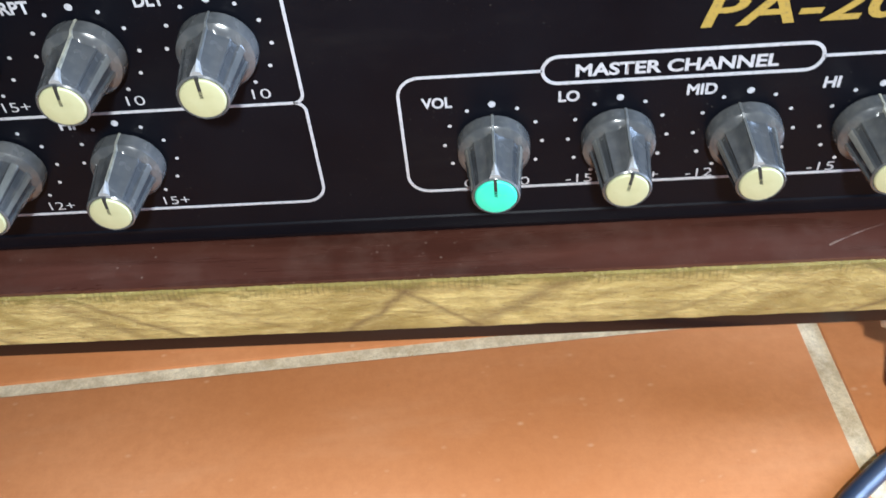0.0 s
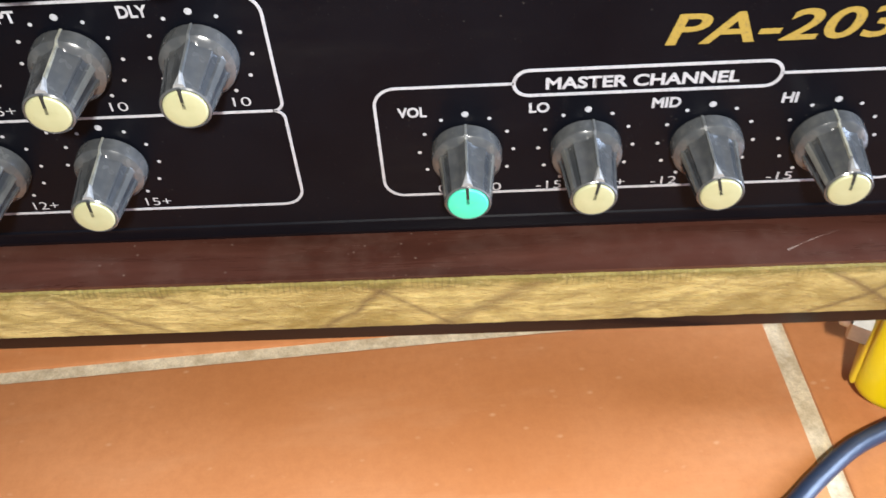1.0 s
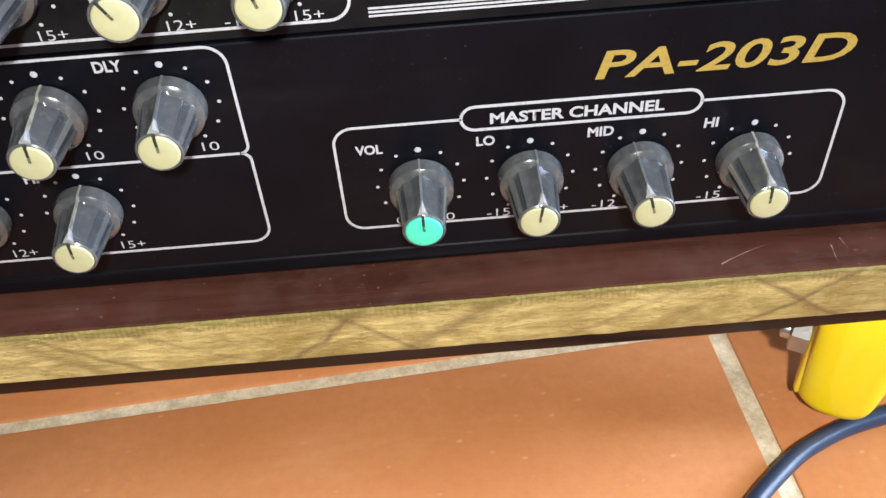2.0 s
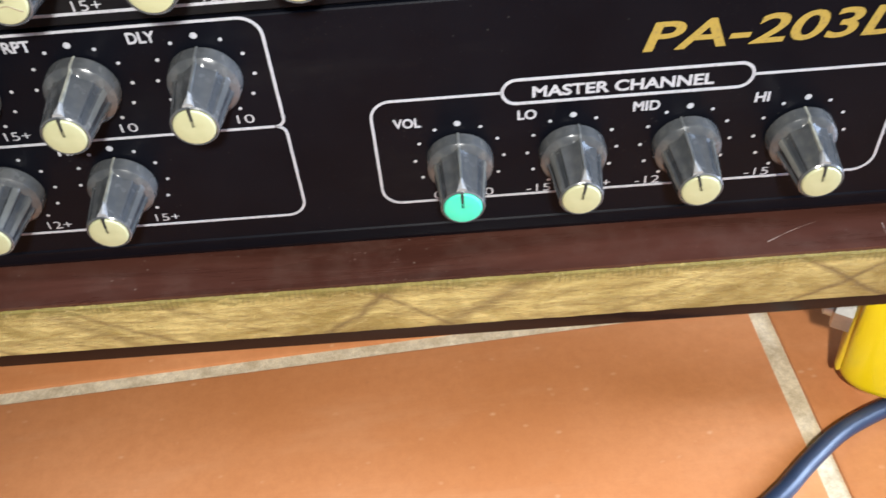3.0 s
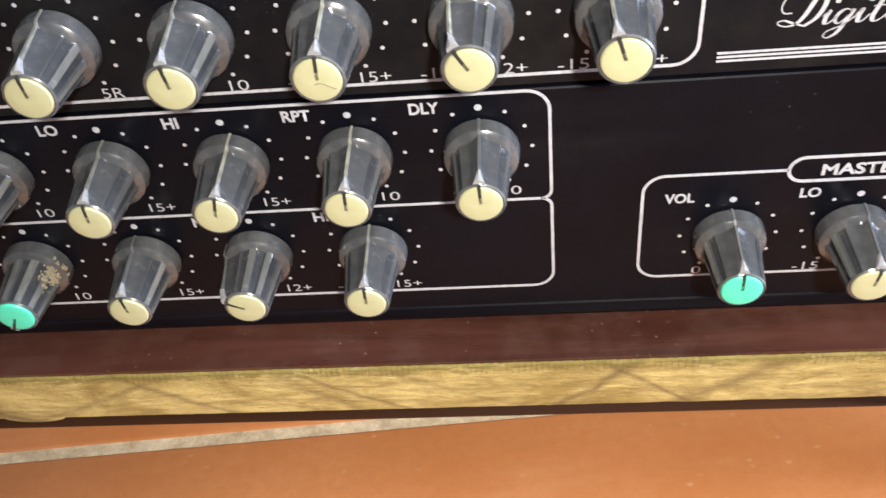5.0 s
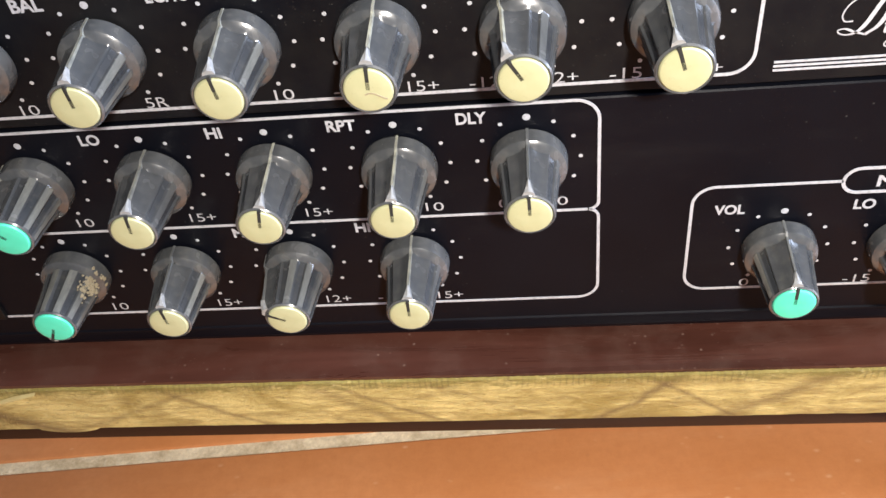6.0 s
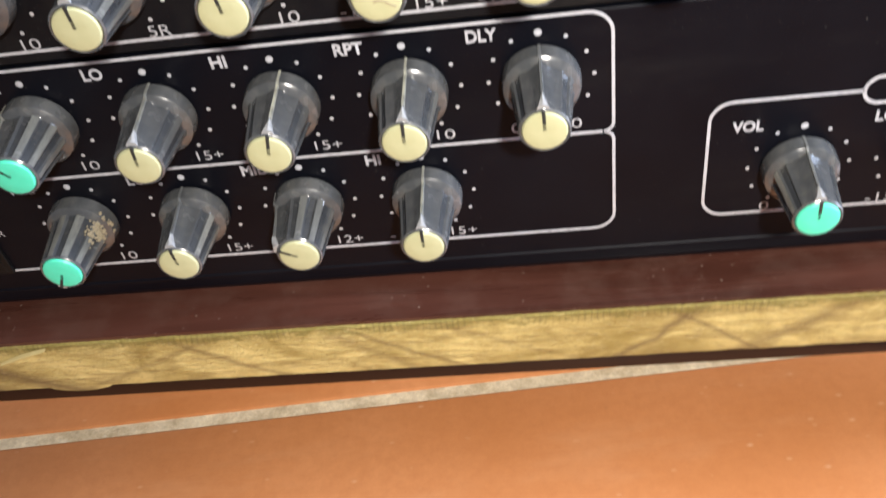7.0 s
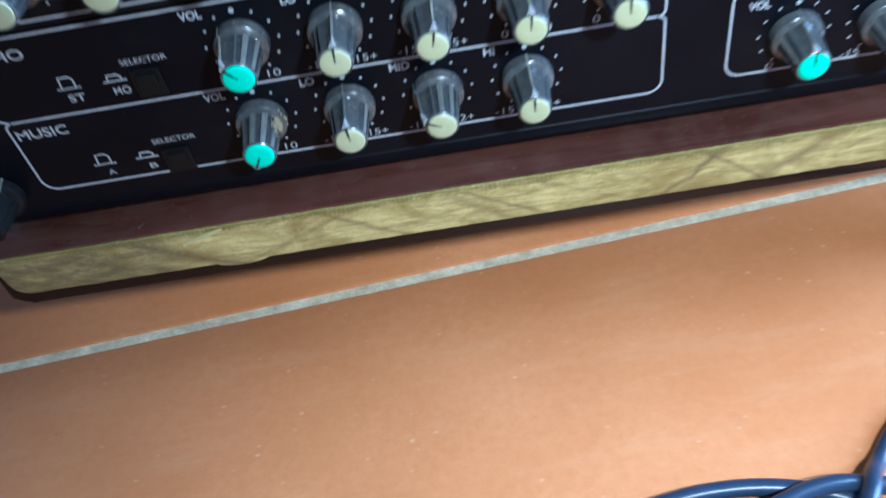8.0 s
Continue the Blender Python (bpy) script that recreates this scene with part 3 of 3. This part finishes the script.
def channel(x, z, name, turn, green=False, parent=None, figures=0.0, rise=0.0108):
    """A knob with its ring of dots, its name and the figures at the ends of its scale."""
    knob(x, z, turn, green)
    if name:
        at, wide = NAME_AT[name]
        words(name, x + at, x + at + wide, z + rise, 0.0027, 0.0, 0.03, None, parent)
        low, high = SCALES[name]
        words(low, x - 0.0046 - SCALE_WIDE[low], x - 0.0046, figures, 0.0023, 0, -0.006, None, parent)
        words(high, x + 0.0037, x + 0.0037 + SCALE_WIDE[high], figures, 0.0023, 0, -0.006, None, parent)


for k, (name, turn) in enumerate((("VOL", 0), ("LO", 9), ("MID", -14), ("HI", -2))):
    channel(k * PITCH, Z_MASTER, name, turn, name == "VOL", None, 0.1130, 0.0110)
for k, (name, turn) in enumerate((("DLY", 0), ("RPT", 4), ("HI", 11), ("LO", 4), ("VOL", -42))):
    channel(-(2 + k) * PITCH, Z_ECHO, name, turn, name == "VOL", None, 0.1397, 0.0105)
for k, (name, turn) in enumerate((("HI", 2), ("MID", -63), ("LO", -4), ("VOL", -154))):
    channel(-0.0768 - k * 0.0260, Z_MUSIC, name, turn, name == "VOL", None, 0.1123, 0.0103)
for k, (name, turn) in enumerate((("HI", -16), ("MID", -30), ("LO", 4), ("ECHO", -6), ("BAL", -2), ("VOL", -6), ("", 10), ("", 0))):
    channel(-0.0253 - k * 0.0252, Z_TOP, name, turn, False, upper, 0.1698)
knob(-0.2405, 0.1115, 30, 2, False)

# dried dirt on the music volume knob, and a curved scratch in one cream cap
rng = random.Random(4)
bm = bmesh.new()
for k in range(110):
    a, d = radians(rng.gauss(72, 12)), min(0.0110, max(0.0030, rng.gauss(0.0060, 0.0017)))
    r = (0.0074 if d < 0.0040 else 0.0060 - 0.09 * (d - 0.0044)) + 0.0001
    size = rng.uniform(0.00012, 0.00038)
    bmesh.ops.create_icosphere(bm, subdivisions=1, radius=size, matrix=Matrix.Translation((-0.1548 + r * math.sin(a), -d, Z_MUSIC + r * math.cos(a))) @ Matrix.Diagonal((1, rng.uniform(0.8, 2), 1, 1)))
part("dried_dirt", bm, DIRT, amp, "crust of dried tan dirt")
mark = [(-0.0757 - 0.0006 + 0.0036 * t, Z_TOP - 0.0006 - 0.0010 * t + 0.0010 * math.sin(3.2 * t) * (1 - t)) for t in (0, 0.15, 0.3, 0.5, 0.7, 0.85, 1)]
part("cap_scratch", ribbon(mark, 0.00026, False, -0.01684), DIRT, amp, "dark curved scratch in the cream cap")

# master box with its title in a pill
L, R, B, T, C = -0.0185, 0.0955, 0.1113, 0.1412, 0.0045
PL, PR, PB, PT = 0.0100, 0.0632, 0.1382, 0.1444
PC = (PB + PT) / 2
printed([(PL, PC)] + [(L + C, PC)] + arc(L + C, PC - C, C, 90, 180) + arc(L + C, B + C, C, 180, 270) + arc(R - C, B + C, C, 270, 360) + arc(R - C, PC - C, C, 0, 90) + [(PR, PC)])
printed(arc(PL + 0.0031, PC, 0.0031, 90, 270, 12) + arc(PR - 0.0031, PC, 0.0031, -90, 90, 12), 0.0007, True)
words("MASTER CHANNEL", 0.0164, 0.0550, PC - 0.0003, 0.0030, 0, 0.03)
words("PA-203D", 0.0390, 0.0942, 0.1525, 0.0071, 0.20, 0.018, GOLD_INK)

# echo and music boxes, joined by a notch at each end
ER, EL, ET, EM, EB = -0.0372, -0.2265, 0.1645, 0.1370, 0.1100
q = 0.0022
printed([(EL + 0.002, ET)] + arc(ER - C, ET - C, C, 90, 0) + arc(ER - q, EM + q, q, 0, -80) + arc(ER - q, EM - q, q, 80, 0) + arc(ER - C, EB + C, C, 0, -90)
        + arc(EL + C, EB + C, C, 270, 180) + arc(EL + q, EM - q, q, 180, 100) + arc(EL + q - 0.004, EM + q + 0.001, q, 300, 260))
printed([(EL + q, EM), (ER - q, EM)])
words("ECHO", -0.2250, -0.2100, 0.1590, 0.0034, 0, 0.015)
words("MUSIC", -0.2250, -0.2100, 0.1322, 0.0034, 0, 0.015)

# selector switches with their symbols: a small button deep in a square black bezel
for x, z, low, a, b in ((-0.1812, 0.1436, 0.0012, "ST", "MO"), (-0.1832, 0.1143, 0.0007, "A", "B")):
    bezel = block(x - 0.0042, x + 0.0042, -0.0009, 0.0002, z - 0.0046, z + 0.0046, 0.0003)
    switch = part("selector_switch", bezel, SWITCH, amp, "black square push switch in a plastic bezel")
    part("button", block(x - 0.0028, x + 0.0028, -0.0019, 0.0, z - 0.0002, z + 0.0034, 0.0004), SWITCH, switch)
    part("button_recess", block(x - 0.0029, x + 0.0029, -0.00105, 0.0, z - 0.0036, z - 0.0004, 0.0002), SWITCH, switch)
    z = z - low
    words("SELECTOR", x - 0.0055, x + 0.0075, z + 0.0086, 0.0017, 0, 0.0)
    for dx, word, tall in ((-0.0220, a, 0.0038), (-0.0090, b, 0.0020)):
        cx, cz = x + dx, z + 0.0032
        printed([(cx - 0.0034, cz), (cx - 0.0020, cz), (cx - 0.0017, cz + tall), (cx + 0.0010, cz + tall), (cx + 0.0020, cz + tall - 0.0008), (cx + 0.0020, cz), (cx + 0.0034, cz)], 0.0005)
        printed([(cx - 0.0020, cz), (cx + 0.0020, cz)], 0.0004)
        w = 0.0024 * len(word)
        words(word, cx - w / 2 + 0.0008, cx + w / 2 + 0.0008, z - 0.0002, 0.0025 if len(word) > 1 else 0.0019)

# upper channel box, title and rules on the upper plate
UR, UB = -0.0106, 0.1682
printed([(EL, UB)] + arc(UR - C, UB + C, C, -90, 0) + [(UR, AMP_TOP - 0.004)], 0.00062, False, upper)
for k in range(3):
    printed([(-0.0072, 0.1684 + 0.00085 * k), (0.0900, 0.1684 + 0.00085 * k)], 0.00042, False, upper)


def pen(points, wide, steps=6):
    """A pen stroke on the panel in millimetres from the word's start; the line swells in the middle of its run."""
    p = [Vector(q) for q in points]
    p = [2 * p[0] - p[1]] + p + [2 * p[-1] - p[-2]]
    line = []
    for k in range(1, len(p) - 2):
        a, b, c, d = p[k - 1:k + 3]
        for i in range(steps):
            t = i / steps
            line.append(0.5 * (2 * b + (c - a) * t + (2 * a - 5 * b + 4 * c - d) * t * t + (3 * b - a - 3 * c + d) * t ** 3))
    line.append(p[-2])
    bm = bmesh.new()
    rows = []
    for k, q in enumerate(line):
        t = (line[min(k + 1, len(line) - 1)] - line[max(k - 1, 0)]).normalized()
        # downstrokes are thick, upstrokes are hairlines
        w = wide * (0.30 + 0.70 * max(0.0, -t.y) ** 1.5) / 2
        rows.append([bm.verts.new(((q.x + s * -t.y * w) * 0.001, -0.00012, 0.1748 + (q.y + s * t.x * w) * 0.001)) for s in (1, -1)])
    for a, b in zip(rows, rows[1:]):
        bm.faces.new((a[0], b[0], b[1], a[1]))
    for f in bm.faces:
        if f.normal.y > 0:
            f.normal_flip()
    part("lettering", bm, WHITE_INK, upper)


# the word Digital in copperplate script: D i g i t a l
pen(((9.3, 7.6), (8.2, 5.2), (6.9, 2.2), (5.6, 0.5), (4.0, 0.0), (2.7, 0.4), (2.5, 1.0), (3.6, 1.2), (5.2, 0.5), (7.0, -0.1)), 0.85)
pen(((4.6, 2.6), (3.2, 2.7), (2.7, 4.0), (3.6, 6.0), (5.8, 7.6), (8.4, 7.7), (9.9, 6.2), (9.9, 3.8), (8.8, 1.4), (7.0, -0.1)), 0.85)


def short_i(x):
    pen(((x, 1.6), (x + 1.0, 2.7), (x + 0.5, 1.2), (x + 0.5, 0.1), (x + 1.3, 0.3), (x + 2.3, 1.5)), 0.75)


def dot_over(x, z):
    pen(((x, z + 0.35), (x + 0.05, z), (x, z - 0.35)), 0.8)


short_i(9.9)
dot_over(11.9, 4.4)
pen(((14.6, 2.3), (13.6, 2.8), (12.5, 2.0), (12.0, 0.8), (12.6, 0.0), (13.6, 0.8), (14.8, 2.7)), 0.7)
pen(((14.9, 2.7), (13.9, 0.4), (12.8, -1.8), (11.4, -2.8), (10.6, -2.4), (11.2, -1.4), (13.4, -0.4), (15.6, 1.5)), 0.75)
short_i(15.4)
dot_over(17.4, 4.4)
pen(((19.8, 5.4), (18.8, 2.8), (18.2, 0.9), (18.6, 0.0), (19.6, 0.4), (20.6, 1.5)), 0.8)
pen(((18.0, 3.0), (19.4, 3.1), (20.8, 3.0)), 0.6)
pen(((23.4, 2.3), (22.4, 2.8), (21.3, 2.0), (20.8, 0.8), (21.4, 0.0), (22.4, 0.8), (23.7, 2.7), (23.1, 0.9), (23.3, 0.0), (24.2, 0.4), (25.4, 2.0), (27.4, 5.8), (27.0, 6.9), (26.0, 4.8), (25.0, 1.4), (25.4, 0.0), (26.6, 0.6)), 0.75)

# ---- things on the floor ----
plug = tagged(new("electrical_plug"), "yellow plastic electrical plug standing on the tiled floor", "plug")
PX, PY, PZ = 0.0, 0.0, 0.0
plug.matrix_basis = pose(0.1315, 0.0135, 0.0068, 0, 0, -30)
bm = bmesh.new()
count, loops = 64, []
for z, r in ((0.0, 0.0095), (0.0006, 0.0112), (0.0020, 0.0124), (0.0050, 0.0130), (0.020, 0.0146), (0.040, 0.0166), (0.056, 0.0176), (0.059, 0.0168), (0.060, 0.0150)):
    loop = []
    for k in range(count):
        a = 2 * math.pi * k / count
        c, q = math.cos(a), math.sin(a)
        x, y = r * math.copysign(abs(c) ** 0.8, c), r * math.copysign(abs(q) ** 0.8, q)
        x = max(x, -0.0112 - 0.02 * z)
        loop.append(bm.verts.new((PX + x, PY + y, PZ + z)))
    loops.append(loop)
for a, b in zip(loops, loops[1:]):
    for k in range(count):
        bm.faces.new((a[k], a[(k + 1) % count], b[(k + 1) % count], b[k]))
bm.faces.new(loops[0][::-1])
bm.faces.new(loops[-1])
part("body", bm, YELLOW, plug, "glossy yellow plastic body", 40)
part("clamp_plate", block(PX - 0.0132, PX - 0.0105, PY - 0.0085, PY + 0.0085, PZ + 0.002, PZ + 0.056, 0.0018), SHADED_YELLOW, plug, "yellow plastic clamp plate, shade painted in")
side = Matrix.Translation((PX - 0.0132, PY - 0.0030, 0.0262)) @ Matrix.Rotation(radians(-90), 4, "Z")
nut_mesh = lathe([(0, 0.0068), (0.0054, 0.0068), (0.0060, 0.0060)], 6)
bmesh.ops.transform(nut_mesh, matrix=side, verts=nut_mesh.verts[:])
nut = part("nut", nut_mesh, CHROME, plug, "zinc-plated steel nut")
pin = lathe([(0.0060, 0.0036), (0.0086, 0.0035), (0.0091, 0.0026)], 20)
bmesh.ops.transform(pin, matrix=side, verts=pin.verts[:])
part("screw", pin, CHROME, nut, "", 40)

CR = 0.0030
for points, label in (
    (((0.42, 0.10), (0.27, 0.040), (0.20, 0.018), (0.165, 0.0095), (0.147, 0.0052), (0.133, 0.0018), (0.1230, -0.0020), (0.1122, -0.0076), (0.1000, -0.0170), (0.0870, -0.0280), (0.060, -0.046), (0.034, -0.063), (0.021, -0.076), (0.013, -0.087, 0.010), (0.008, -0.105, 0.010), (0.02, -0.16), (0.10, -0.20), (0.3, -0.24)),
     "blue-black rubber cable lying on the tiles"),
    (((-0.19, -0.24), (-0.12, -0.135), (-0.092, -0.103), (-0.066, -0.0845), (-0.049, -0.0800), (-0.034, -0.0786), (-0.018, -0.0796), (-0.002, -0.0835), (0.011, -0.0900), (0.030, -0.104), (0.05, -0.15), (0.06, -0.24)), "blue-black rubber cable in a loose loop"),
    (((-0.17, -0.25), (-0.10, -0.128), (-0.072, -0.102), (-0.048, -0.0905), (-0.028, -0.0885), (-0.010, -0.0905), (0.004, -0.0975), (0.020, -0.112), (0.03, -0.15), (0.03, -0.25)), "blue-black rubber cable in a loose loop"),
    (((-0.12, -0.25), (-0.06, -0.130, 0.007), (-0.032, -0.0970, 0.0090), (-0.012, -0.0870, 0.0090), (0.004, -0.0838, 0.0075), (0.020, -0.0850, 0.0035), (0.040, -0.089), (0.08, -0.11), (0.2, -0.2)), "blue-black rubber cable in a loose loop"),
):
    cable = part("cable", tube([(p[0], p[1], p[2] if len(p) > 2 else CR) for p in points], CR), CABLE, None, "", 60)
    tagged(cable, label, "cable", "cables on the floor")

# ---- floor tiles ----
SIDE, JOINT, YAW = 0.45, 0.0066, 4.4
bm = block(-SIDE / 2 + JOINT / 2, SIDE / 2 - JOINT / 2, -SIDE / 2 + JOINT / 2, SIDE / 2 - 0.0018, -0.012, 0.0, 0.0012)
SLAB = mesh_of("tile", bm, TILE, 40)
corner = Matrix.Translation((0.1022, 0.0509, 0)) @ Matrix.Rotation(radians(YAW), 4, "Z")
for i in range(-6, 6):
    for j in range(-6, 5):
        m = corner @ Matrix.Translation(((i + 0.5) * SIDE, (j + 0.5) * SIDE, 0))
        if X0 - 0.2 < m.translation.x < X1 + 0.2 and Y0 - 0.2 < m.translation.y < Y1 + 0.2:
            part("tile", SLAB, None, floor).matrix_basis = m
